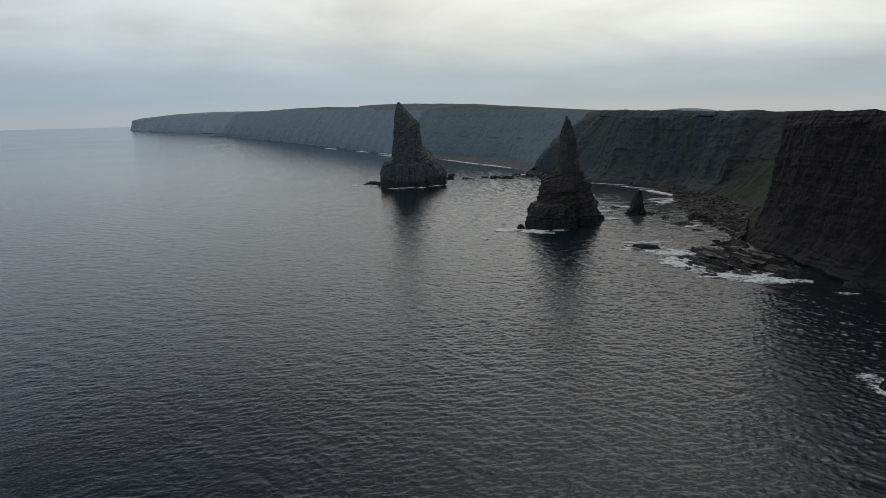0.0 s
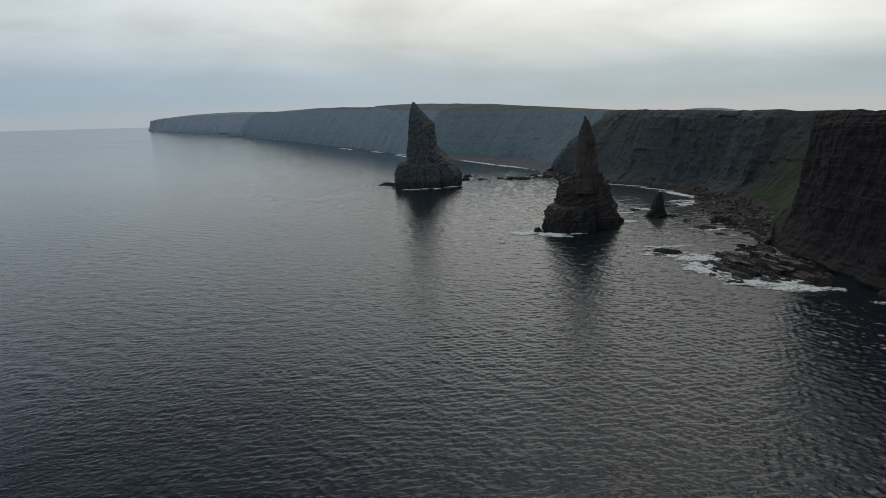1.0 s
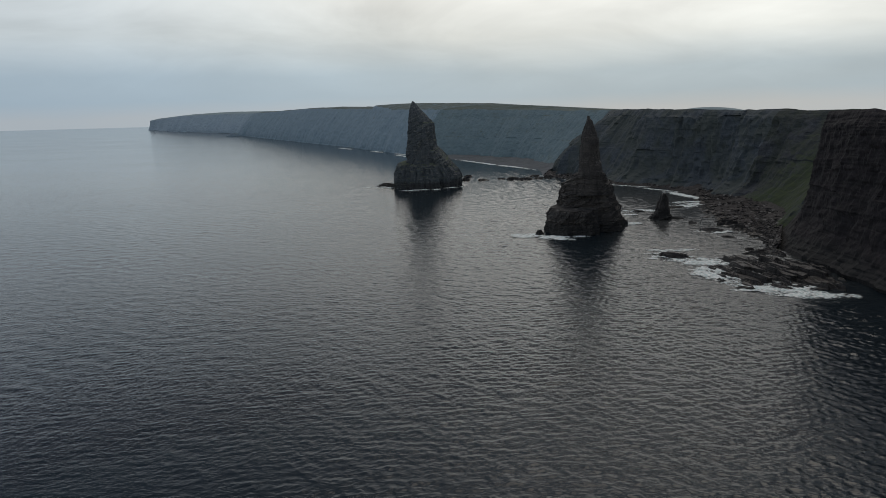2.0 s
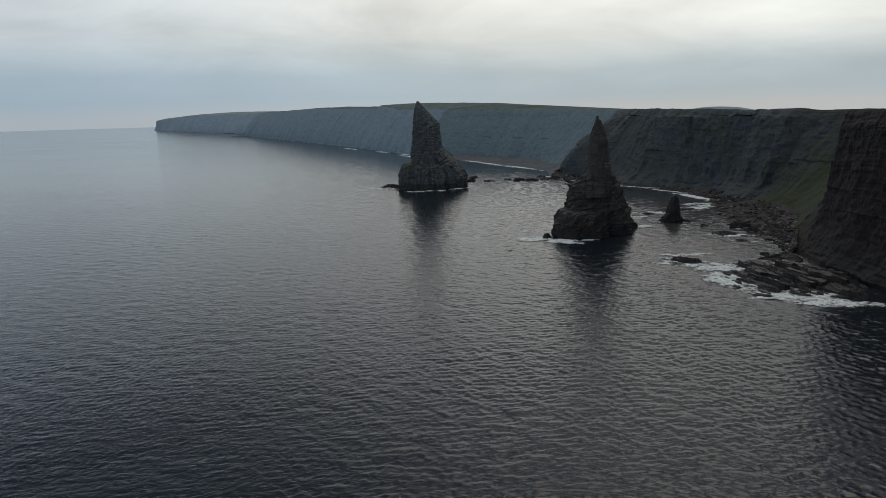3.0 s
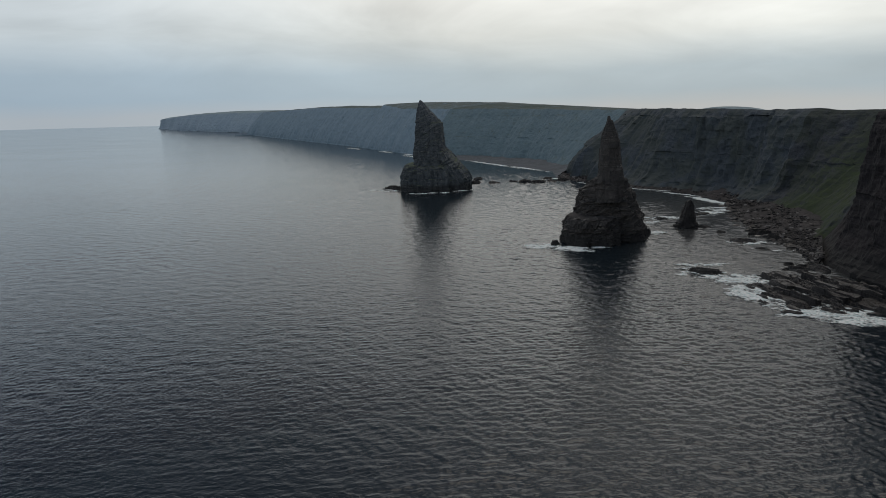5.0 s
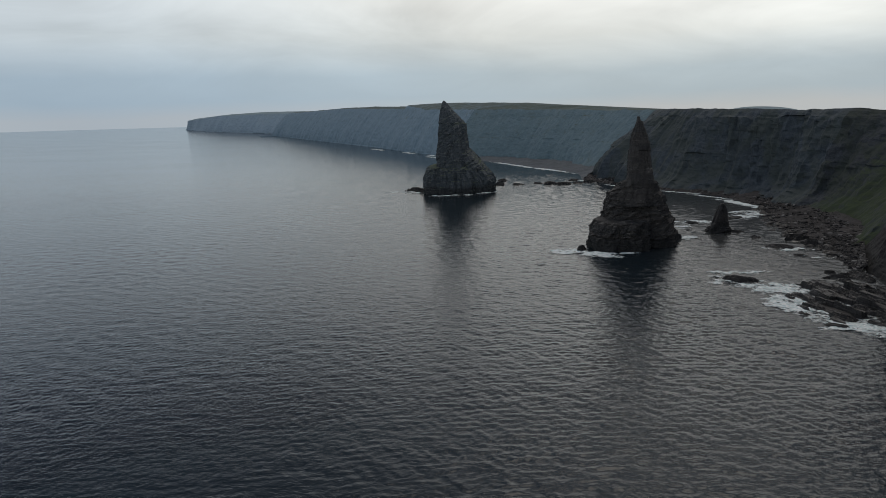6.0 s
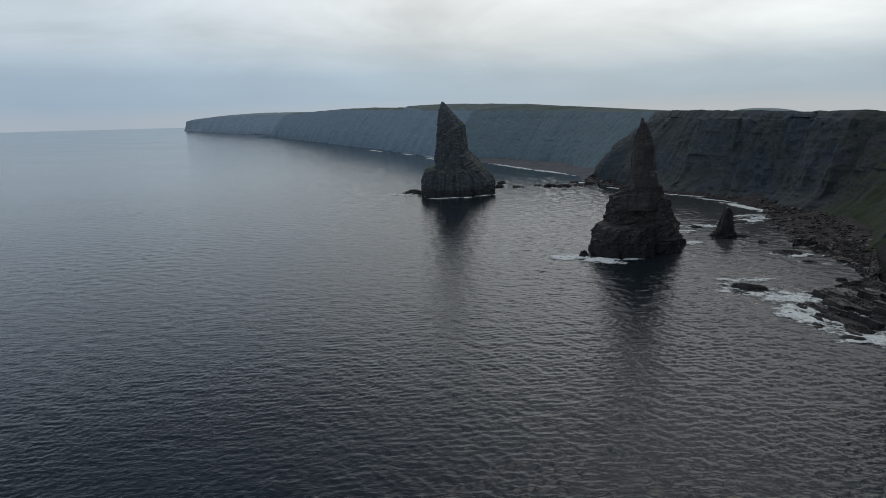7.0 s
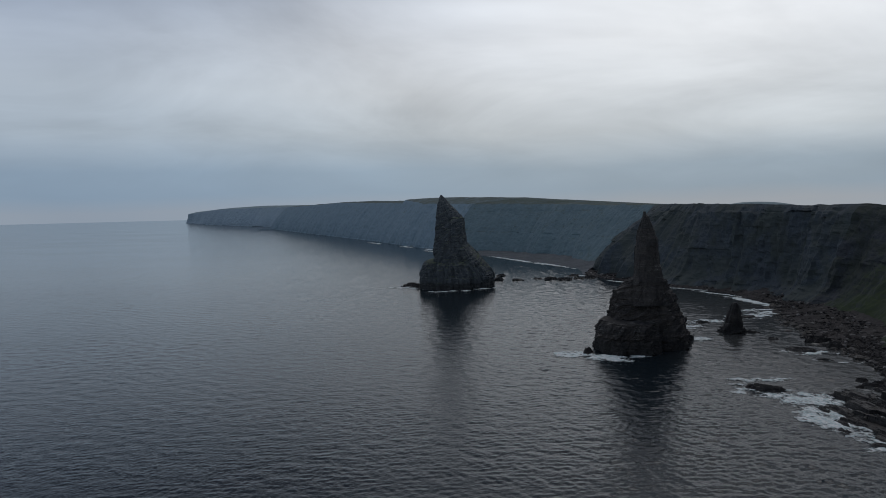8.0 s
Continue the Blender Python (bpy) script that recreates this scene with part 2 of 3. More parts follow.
# ---- helpers for shapes ----
def lattice(ix, iy, iz, seed):
    """A repeatable random number from 0 to 1 for each whole-numbered cell."""
    h = (ix.astype(np.int64) * 374761393 + iy.astype(np.int64) * 668265263 + iz.astype(np.int64) * 1274126177 + seed * 974634777) & 0xFFFFFFFF
    h = ((h ^ (h >> 13)) * 1274126177) & 0xFFFFFFFF
    h = ((h ^ (h >> 16)) * 2246822519) & 0xFFFFFFFF
    return ((h ^ (h >> 15)) & 0xFFFFFF) / float(0xFFFFFF)


def smooth_noise(x, y, z, seed=0):
    """Value noise from -1 to 1."""
    x, y, z = np.broadcast_arrays(np.asarray(x, float), np.asarray(y, float), np.asarray(z, float))
    ix, iy, iz = np.floor(x), np.floor(y), np.floor(z)
    fx, fy, fz = x - ix, y - iy, z - iz
    fx, fy, fz = (f * f * f * (f * (f * 6 - 15) + 10) for f in (fx, fy, fz))
    total = 0
    for a in (0, 1):
        for b in (0, 1):
            for c in (0, 1):
                w = (fx if a else 1 - fx) * (fy if b else 1 - fy) * (fz if c else 1 - fz)
                total = total + w * lattice(ix + a, iy + b, iz + c, seed)
    return total * 2 - 1


def fractal(x, y, z, octaves=4, seed=0, gain=0.5):
    total, amp = 0, 1.0
    for k in range(octaves):
        total = total + amp * smooth_noise(x, y, z, seed + k)
        x, y, z, amp = x * 2.03, y * 2.03, z * 2.03, amp * gain
    return total


def ledges(z, thick, seed):
    """In-and-out steps of beds about `thick` metres deep, sharp at their edges."""
    k = np.floor(z / thick)
    f = z / thick - k
    a, b = lattice(k, k * 0, k * 0, seed), lattice(k + 1, k * 0, k * 0, seed)
    w = np.clip((f - 0.8) / 0.2, 0, 1)
    return a + (b - a) * w * w * (3 - 2 * w)


def sheet(name, x, y, z, mat, closed=False, smooth=True, parent=None):
    """A grid of points (rows, columns) as one mesh; closed joins the last column to the first."""
    rows, cols = x.shape
    me = bpy.data.meshes.new(name)
    co = np.stack([x, y, z], -1).reshape(-1, 3)
    c = np.arange(cols if closed else cols - 1)
    r = np.arange(rows - 1)[:, None]
    d = (c + 1) % cols
    quads = np.stack([r * cols + c, r * cols + d, (r + 1) * cols + d, (r + 1) * cols + c], -1).reshape(-1, 4)
    me.vertices.add(len(co))
    me.vertices.foreach_set("co", co.ravel())
    me.loops.add(quads.size)
    me.loops.foreach_set("vertex_index", quads.ravel().astype(np.int32))
    me.polygons.add(len(quads))
    me.polygons.foreach_set("loop_start", np.arange(len(quads), dtype=np.int32) * 4)
    me.polygons.foreach_set("use_smooth", np.full(len(quads), smooth))
    me.update(calc_edges=True)
    me.validate()
    me.materials.append(mat)
    ob = new(name, me)
    if parent:
        ob.parent = parent
    return ob


# ---- sea ----
WAVES = np.random.RandomState(4)


def build_sea():
    cx, cy = 0.0, 25.0
    radii = [0.5, 20.0, 45.0]
    while radii[-1] < 4900:
        r = radii[-1]
        radii.append(r + max(0.20 * (r / 100) ** (1.05 if r < 1300 else 1.5), 0.16) if r >= 45 else r + 10)
    radii = np.array(radii)
    ahead = np.linspace(radians(-41), radians(41), 640)
    rest = np.linspace(radians(41), radians(319), 70)[1:-1]
    ang = np.concatenate([ahead, rest])
    R, A = np.meshgrid(radii, ang, indexing="ij")
    x, y = cx + R * np.sin(A), cy + R * np.cos(A)
    along, across = np.gradient(radii)[:, None] * np.ones_like(R), R * np.maximum(np.gradient(ang), 0.00224)[None, :]
    z = np.zeros_like(x)
    dx, dy = np.zeros_like(x), np.zeros_like(x)
    full, kept = 0.0, np.zeros_like(x) + 1e-7
    for k in range(130):
        length = 0.8 * (7.5 / 0.8) ** WAVES.rand()
        turn = radians(246) + (WAVES.rand() - 0.5) * (6.0 if length < 2.0 else 2.4)       # the sea runs in towards the cliffs and the viewer
        slope = 0.0175 if length < 2.4 else 0.0062
        amp = slope * length / (2 * math.pi)
        kx, ky = math.cos(turn) * 2 * math.pi / length, math.sin(turn) * 2 * math.pi / length
        ph = kx * x + ky * y + WAVES.rand() * 6.283
        ahead_k, side_k = np.abs(kx * np.sin(A) + ky * np.cos(A)), np.abs(kx * np.cos(A) - ky * np.sin(A))
        keep = np.clip((6.283 / np.maximum(along * ahead_k, across * side_k) - 2.3) / 2.0, 0, 1)
        full, kept = full + slope ** 2, kept + (slope * keep) ** 2
        z += amp * keep * np.cos(ph)
        dx -= amp * keep * math.cos(turn) * np.sin(ph)
        dy -= amp * keep * math.sin(turn) * np.sin(ph)
    # farther off fewer, longer waves carry the same steepness
    gust = (0.95 + 0.22 * fractal(x / 45, y / 70, 0, 3, 11)) * np.minimum(np.sqrt(full / kept), 2.0)
    gust = gust * (1 + 0.15 * np.clip((x - 55) / 25, 0, 1) * np.clip((y - 235) / 25, 0, 1))      # chop in the bay
    gust = gust * (1 + np.clip(x / 50, -1, 1) * np.where(x > 0, 0.6, 0.5))
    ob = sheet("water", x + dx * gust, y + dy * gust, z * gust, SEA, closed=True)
    tagged(ob, "dark grey-blue rippled sea under an overcast sky", "sea", kind="structure")


build_sea()

# ---- land: the coast from behind the viewer to the far headland ----
# waterline x, y; cliff foot x, y; cliff top x, y, height; how even the slope is (0 cliff, 1 slope, more: rounded, flatter towards the top); rise of the land behind
COAST = [
    (110, -420, 116, -420, 138, -420, 52, 0.0, -6),
    (84, 0, 88, 0, 98, 0, 58, 0.0, -6),
    (85, 108, 90, 110, 103, 108, 55, 0.0, -6),
    (108, 180, 115, 182, 127, 180, 50.2, 0.0, -6),
    (104, 230, 111, 232, 126, 232, 49.9, 0.0, -6),
    (105, 267, 108, 270, 126, 279, 49, 0.3, -7),
    (111, 298, 122, 304, 160, 318, 48, 0.7, -8),
    (112, 325, 138, 340, 205, 352, 47, 1.0, -8),
    (113, 355, 142, 375, 205, 392, 48, 0.9, -8),
    (119, 392, 144, 415, 170, 428, 49.5, 0.2, -8),
    (126, 428, 140, 446, 160, 462, 49.5, 0.05, -8),
    (119, 474, 126, 484, 140, 500, 50, 0.05, -6),
    (90, 504, 98, 514, 124, 532, 51, 0.4, -4),
    (64, 552, 71, 558, 112, 572, 51, 1.2, -3),
    (48, 580, 53, 590, 110, 598, 50.8, 2.0, -3),
    (50, 640, 66, 652, 116, 664, 50, 0.5, -3),
    (20, 698, 50, 718, 86, 740, 51, 1.3, -2),
    (-20, 783, 6, 812, 36, 840, 53, 1.35, 0),
    (-91, 864, -80, 880, -52, 910, 55, 1.35, 6),
    (-163, 1012, -158, 1020, -130, 1050, 57, 1.35, 9),
    (-218, 1122, -211, 1130, -172, 1155, 64.5, 1.35, 4),
    (-224, 1132, -215, 1140, -178, 1164, 59.5, 1.35, 3),
    (-411, 1458, -400, 1465, -365, 1490, 65, 1.35, 2),
    (-700, 1976, -690, 1985, -650, 2010, 60, 1.35, 4),
    (-640, 2090, -630, 2095, -600, 2100, 60, 1.35, 2),
    (-824, 2262, -815, 2268, -780, 2290, 62, 1.35, 4),
    (-1229, 2754, -1220, 2760, -1190, 2770, 60, 1.35, 12),
    (-1600, 3306, -1590, 3306, -1575, 3308, 42, 0.05, 26),
    (-1480, 3500, -1470, 3500, -1450, 3500, 40, 0.05, 26),
]
COAST_AT = np.array(COAST, float)


def coast_samples(first, last):
    """Rows of COAST between two of its stations, as close together as their distance asks."""
    seg = COAST_AT[first:last + 1]
    out = []
    for a, b in zip(seg[:-1], seg[1:]):
        far = np.hypot(*(0.5 * (a[2:4] + b[2:4])))
        n = max(2, int(np.hypot(*(b[2:4] - a[2:4])) / np.clip(far / 330, 0.55, 9)))
        for k in range(n):
            f = k / n
            out.append(a + (b - a) * f)
    out.append(seg[-1])
    return np.array(out)


def build_cliff(name, first, last, mat, label, rough=1.0, beds=0.7, category="cliff", reach=60.0, spur=26.0, deep=0.13, bed=3.4, ease=(1, 1)):
    s = coast_samples(first, last)
    far = np.hypot(s[:, 2], s[:, 3]).min()
    rows = 70 if 300 < far < 800 else int(np.clip(60 / np.clip(far / 330, 0.4, 4), 20, 130))
    w = np.linspace(0, 1, rows)[None, :]
    f, t, tz, even, rise = s[:, 2:4], s[:, 4:6], s[:, 6:7], s[:, 7:8], s[:, 8:9]
    tz = tz + 0.5 * fractal(t[:, :1] / 14, t[:, 1:] / 14, 0, 4, 77)
    cliff = np.interp(w, [0, 0.07, 0.18, 0.5, 0.9, 0.97, 1.0], [0, 0.22, 0.44, 0.68, 0.87, 0.94, 1.0])
    h = np.where(even > 1, w ** np.maximum(even, 1), cliff * (1 - even) + w * even)
    even = np.where(even > 1, 0.5, even)
    x = f[:, :1] + (t[:, :1] - f[:, :1]) * h
    y = f[:, 1:] + (t[:, 1:] - f[:, 1:]) * h
    z = 1.2 + (tz - 1.2) * w
    # toe under the water and the land behind the edge
    out = f - t
    out = out / np.linalg.norm(out, axis=1, keepdims=True)
    toe = [(-4.0, 3.0), (-1.0, 0.8)]
    xs = np.concatenate([f[:, :1] + out[:, :1] * d for _, d in toe], 1)
    ys = np.concatenate([f[:, 1:] + out[:, 1:] * d for _, d in toe], 1)
    zs = np.concatenate([np.full_like(tz, v) for v, _ in toe], 1)
    back = np.array([2, 5, 10, 18, 30, 50, 80, 130, 220, 400, 700, 1200.0])[None, :]
    xb, yb = t[:, :1] + back, t[:, 1:] + 0 * back
    zb = tz + rise * np.clip(back / reach, 0, 1) ** 0.7 - np.clip(back - reach, 0, None) * 0.065
    zb = zb + 1.1 * fractal(xb / 60, yb / 60, 0, 3, 31) * np.clip(back / 30, 0, 1) * np.clip(1.2 - back / 300, 0.2, 1)
    X, Y, Z = np.concatenate([xs, x, xb], 1), np.concatenate([ys, y, yb], 1), np.concatenate([zs, z, zb], 1)
    # buttresses and gullies, beds, joints
    face = np.clip(np.concatenate([xs * 0 + 0.4, 0 * x + 1 - 0.5 * np.clip((w - 0.9) / 0.1, 0, 1), np.clip(0.5 - back / 60, 0, 1) + 0 * xb], 1), 0, 1)
    steep = 1 - 0.75 * even
    k = rough
    low = np.clip(1.15 - Z / tz, 0.15, 1.1)
    fx, fy = f[:, :1] + 0 * X, f[:, 1:] + 0 * Y      # gullies run straight down the face
    rib = 1 - 2 * np.abs(fractal(fx / spur, fy / spur, Z / 260, 2, 5))
    push = k * spur * deep * (rib - 0.15) * (0.45 + 0.9 * low) + k * 2.4 * (0.45 - np.abs(fractal(fx / 12, fy / 12, Z / 45, 3, 9, 0.6))) + k * 0.9 * fractal(X / 4, Y / 4, Z / 4.5, 3, 13)
    dip = Z + 0.05 * Y + 1.5 * fractal(X / 40, Y / 40, 0, 2, 3)
    push = push + beds * (1.5 * ledges(dip, bed, 2) + 0.9 * ledges(dip, bed * 0.38, 8) - 1.2) + 0.5 * fractal(X / 2.2, Y / 2.2, Z / 2.2, 3, 17)
    # blocks between the joints, and buttresses that stand proud of their neighbours
    before = np.hypot(*np.diff(COAST_AT[:first + 1, 2:4], axis=0).T).sum()
    along = before + np.concatenate([[0.0], np.cumsum(np.hypot(*np.diff(f, axis=0).T))])[:, None] + 1.2 * fractal(Z / 11, X / 30, Y / 30, 2, 51)
    wide = spur * 0.16
    push = push + k * 2.6 * (lattice(np.floor(along / (2.2 * wide)), np.floor(Z / 23), Z * 0, 52) - 0.5)
    push = push + k * 1.3 * (lattice(np.floor(along / wide + 3.7), np.floor(dip / 14.0), Z * 0, 53) - 0.5) + k * 0.5 * (lattice(np.floor(along / wide), np.floor(dip / 4.1), Z * 0, 54) - 0.5)
    n = np.arange(len(s))[:, None]
    push = push * face * steep * np.clip(np.minimum(n if ease[0] else n + 4, len(s) - 1 - n if ease[1] else n * 0 + 4) / 4, 0, 1)
    X, Y = X + out[:, :1] * push, Y + out[:, 1:] * push
    Z = Z + 0.8 * face * (1 - steep) * fractal(X / 6, Y / 6, 0, 3, 23)
    ob = sheet(name, X, Y, Z, mat, smooth=False)
    return tagged(ob, label, category, kind="structure")


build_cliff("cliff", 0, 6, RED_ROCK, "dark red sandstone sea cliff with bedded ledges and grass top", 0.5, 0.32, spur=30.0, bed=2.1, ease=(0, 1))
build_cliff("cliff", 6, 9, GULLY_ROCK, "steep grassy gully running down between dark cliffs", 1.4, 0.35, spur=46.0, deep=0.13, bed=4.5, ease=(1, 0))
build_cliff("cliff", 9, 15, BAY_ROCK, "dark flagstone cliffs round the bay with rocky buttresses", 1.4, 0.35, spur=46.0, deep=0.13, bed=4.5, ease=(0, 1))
build_cliff("cliff", 15, 18, SHORE_ROCK, "dark flagstone cliffs with green turf top and painted haze beyond the bay", 0.72, 0.15, spur=38.0, ease=(1, 0))
build_cliff("cliff", 18, 24, MILE_ROCK, "flagstone cliffs with turf top, greyed by painted haze, running out to the headland", 0.72, 0.15, spur=38.0, ease=(0, 1))
build_cliff("headland", 24, 28, HEAD_ROCK, "distant headland, blue-grey with painted haze, falling to the sea", 0.9, 0.1, "headland", 220.0, 70.0)


def build_beach(first, last, mat, label):
    s = coast_samples(first, last)
    w = np.linspace(-0.25, 1.12, 26)[None, :]
    x = s[:, :1] + (s[:, 2:3] - s[:, :1]) * w
    y = s[:, 1:2] + (s[:, 3:4] - s[:, 1:2]) * w
    z = np.interp(w, [-0.25, 0, 0.5, 1.0, 1.12], [-1.2, 0.05, 1.3, 2.6, 3.4]) + 0 * x
    z = z + (0.55 * fractal(x / 9, y / 9, 0, 3, 43) + 0.12 * fractal(x / 1.5, y / 1.5, 0, 3, 41)) * np.clip(w + 0.3, 0, 1)
    ob = sheet("beach", x, y, z, mat)
    tagged(ob, label, "beach", kind="structure")


build_beach(5, 14, SHINGLE, "dark boulder and shingle beach under the cliffs")
build_beach(14, 18, PALE_SHINGLE, "pale grey shingle beach at the head of the bay")


def boulders(name, first, last, count, least, most, seed, label, span=(-0.28, 1.07), few=50):
    """Loose stones strewn over a beach, joined into one."""
    rng = np.random.RandomState(seed)
    s = coast_samples(first, last)
    bm = bmesh.new()
    bmesh.ops.create_icosphere(bm, subdivisions=1, radius=1.0)
    ball = np.array([v.co[:] for v in bm.verts])
    tris = np.array([[v.index for v in f.verts] for f in bm.faces])
    bm.free()
    co, faces = [], []
    for k in range(count):
        row = s[rng.randint(len(s))]
        w = span[0] + rng.rand() * (span[1] - span[0])
        size = least + (most - least) * rng.rand() ** few
        p = ball * (1 + 0.7 * (rng.rand(len(ball), 1) - 0.5)) * size * np.array([1.0 + 0.5 * rng.rand(), 1.0, 0.55 + 0.3 * rng.rand()])
        a = rng.rand() * 6.283
        p = p @ np.array([[math.cos(a), -math.sin(a), 0], [math.sin(a), math.cos(a), 0], [0, 0, 1]])
        z = np.interp(w, [-0.25, 0, 0.5, 1.0], [-1.2, 0.05, 1.3, 2.6])
        p = p + np.array([row[0] + (row[2] - row[0]) * w, row[1] + (row[3] - row[1]) * w, z + 0.15 * size])
        faces.append(tris + len(ball) * k)
        co.append(p)
    me = bpy.data.meshes.new(name)
    me.from_pydata(np.concatenate(co).tolist(), [], np.concatenate(faces).tolist())
    me.materials.append(BOULDER)
    tagged(new(name, me), label, "boulders", kind="stuff")


boulders("boulders", 5, 10, 11000, 0.13, 0.95, 5, "loose dark boulders strewn over the beach", few=16)
boulders("boulders", 10, 14, 5000, 0.13, 0.9, 6, "loose grey stones along the bay shore", few=14)



def boulder_meshes():
    """Four angular stones, shared by the single boulders of the beach."""
    made = []
    for seed in range(4):
        bm = bmesh.new()
        bmesh.ops.create_icosphere(bm, subdivisions=2, radius=1.0)
        for v in bm.verts:
            n = float(fractal(np.array(v.co.x * 1.1 + 7 * seed), np.array(v.co.y * 1.1), np.array(v.co.z * 1.1), 2, 80 + seed))
            v.co *= 1 + 0.32 * n
            v.co.z *= 0.7
        me = bpy.data.meshes.new("boulder")
        bm.to_mesh(me)
        bm.free()
        me.materials.append(WET_ROCK)
        made.append(me)
    return made


def single_boulders(count, first, last, seed):
    rng, meshes, s = np.random.RandomState(seed), boulder_meshes(), coast_samples(first, last)
    for k in range(count):
        row, w, size = s[rng.randint(len(s))], -0.22 + 0.36 * rng.rand(), 0.7 + 1.3 * rng.rand() ** 2
        ob = new("boulder", meshes[k % 4])
        z = float(np.interp(w, [-0.25, 0, 0.5], [-0.5, 0.1, 1.3]))
        ob.matrix_basis = pose(row[0] + (row[2] - row[0]) * w, row[1] + (row[3] - row[1]) * w, z, 0, 0, rng.rand() * 360) @ Matrix.Diagonal((size * (1 + 0.5 * rng.rand()), size, size, 1))
        tagged(ob, "large dark wet boulder lying at the waterline", "boulder", "boulders along the waterline")


single_boulders(90, 6, 10, 7)


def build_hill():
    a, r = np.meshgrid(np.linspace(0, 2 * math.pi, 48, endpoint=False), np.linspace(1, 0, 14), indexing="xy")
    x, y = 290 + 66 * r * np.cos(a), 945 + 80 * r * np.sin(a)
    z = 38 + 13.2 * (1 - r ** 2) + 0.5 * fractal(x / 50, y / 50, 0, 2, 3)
    # takes the headland's colours, haze included
    tagged(sheet("hill", x, y, z, HEAD_ROCK, closed=True), "low hill inland behind the cliffs, pale with painted haze", "hill", kind="structure")


build_hill()


# ---- sea stacks ----
def tower(name, levels, mat, seed, steps, columns, bite, power, parent):
    """levels: height, left and right edge, front and back edge. One bedded, jointed mass of rock."""
    lv = np.array(levels, float)
    z = np.linspace(lv[0, 0], lv[-1, 0], steps)[:, None]
    # columns evenly spaced round the outline: q is the way along it, a the angle there
    fine = np.linspace(0, 2 * math.pi, 4001)
    ox, oy = (np.sign(g) * np.abs(g) ** power for g in (np.cos(fine), np.sin(fine)))
    run = np.concatenate([[0.0], np.cumsum(np.hypot(np.diff(ox), np.diff(oy)))])
    q = np.linspace(0, 2 * math.pi, columns, endpoint=False)[None, :]
    a = np.interp(q * run[-1] / (2 * math.pi), run, fine)
    c, s = np.cos(a), np.sin(a)
    # the ledges break off at joints: each sector of the rock has them at its own height
    sector = np.floor((q + 0.22 * fractal(z / 7, q * 1.5, 0, 2, seed + 30)) * 2.4 + 0.37)
    shift = (0.6 * (lattice(sector, sector * 0, sector * 0, seed + 31) - 0.5) + 0.5 * fractal(q * 3, z / 9, 0, 3, seed + 32)) * (0.1 + 0.9 * np.abs(s) ** 1.5) * min(1, steps / 180)
    zq = z + shift * np.clip(z / 4, 0, 1) * np.clip((lv[-1, 0] - z) / (0.5 * lv[-1, 0]), 0, 1)
    left, right = (np.interp(z, lv[:, 0], lv[:, k]) for k in (1, 2))
    front, rear = (np.interp(zq, lv[:, 0], lv[:, k]) for k in (3, 4))
    ux, uy = np.sign(c) * np.abs(c) ** power, np.sign(s) * np.abs(s) ** power
    cx, cy, hx, hy = (left + right) / 2, (front + rear) / 2, (right - left) / 2, (rear - front) / 2
    x, y, Z = cx + hx * ux, cy + hy * uy, z + 0 * a
    size = np.clip(np.minimum(hx, hy) / 6, 0.12, 1.5)
    wide = np.maximum(hx, hy)
    gx, gy = cx.mean() + wide.mean() * ux, cy.mean() + wide.mean() * uy      # joints run straight up, whatever the taper
    dip = Z + 0.03 * x + 0.12 * fractal(x / 18, y / 18, 0, 2, seed)
    dip = dip + 0.9 * fractal(dip / 4.0, dip * 0, dip * 0, 2, seed + 41)
    push = bite * (0.9 * ledges(dip, 3.4, seed) + 0.4 * ledges(dip, 1.2, seed + 3) - 0.6)
    push = push + bite * (0.6 * (0.6 - 2 * np.abs(fractal(gx / 7, gy / 7, Z / 70, 2, seed + 5))) + 0.4 * fractal(gx / 2.2, gy / 2.2, Z / 14, 3, seed + 9) + 0.18 * fractal(x, y, Z, 3, seed + 13))
    flute = np.floor(q * np.clip(wide / 2.6, 1.8, 8) + 0.4 * fractal(Z / 9, q * 2, 0, 2, seed + 21))
    push = push + bite * 0.8 * (lattice(flute, np.floor(Z / 15), flute * 0, seed + 22) - 0.5)
    # blocks between the joints, bed by bed
    bed = np.floor(dip / 1.9)
    cell = np.floor((q + 2.0 * lattice(bed, bed * 0, bed * 0, seed + 1)) * np.clip(wide / 2.6, 1.5, 8) * (0.6 + 0.8 * lattice(bed, bed * 0, bed * 0, seed + 7)))
    push = push + bite * 0.8 * (lattice(bed, cell, bed * 0, seed + 2) - 0.5)
    big = np.floor(dip / 6.3)
    cell = np.floor((q + lattice(big, big * 0, big * 0, seed + 6)) * np.clip(wide / 5.5, 1.0, 4))
    push = push + bite * 1.0 * (lattice(big, cell, big * 0, seed + 4) - 0.5)
    push = push - push.mean(axis=1, keepdims=True)
    x, y = x + c * push * size * (0.7 + 0.3 * np.abs(s)), y + s * push * size
    # the top is a rough, gently domed ledge
    ring = [(0.72, 0.25), (0.4, 0.4), (0.0, 0.45)]
    tx, ty, tz = x[-1], y[-1], Z[-1]
    for f, up in ring:
        gx, gy = tx.mean() + (tx - tx.mean()) * f, ty.mean() + (ty - ty.mean()) * f
        gz = tz + up * float(size[-1, 0]) * (1 + 0.6 * fractal(gx / 2, gy / 2, 0, 2, seed + 40))
        x, y, Z = (np.concatenate([g, n[None, :]]) for g, n in ((x, gx), (y, gy), (Z, gz if f else gz * 0 + gz.mean())))
    at = parent.location
    return sheet(name, x - at.x, y - at.y, Z, mat, closed=True, smooth=False, parent=parent)


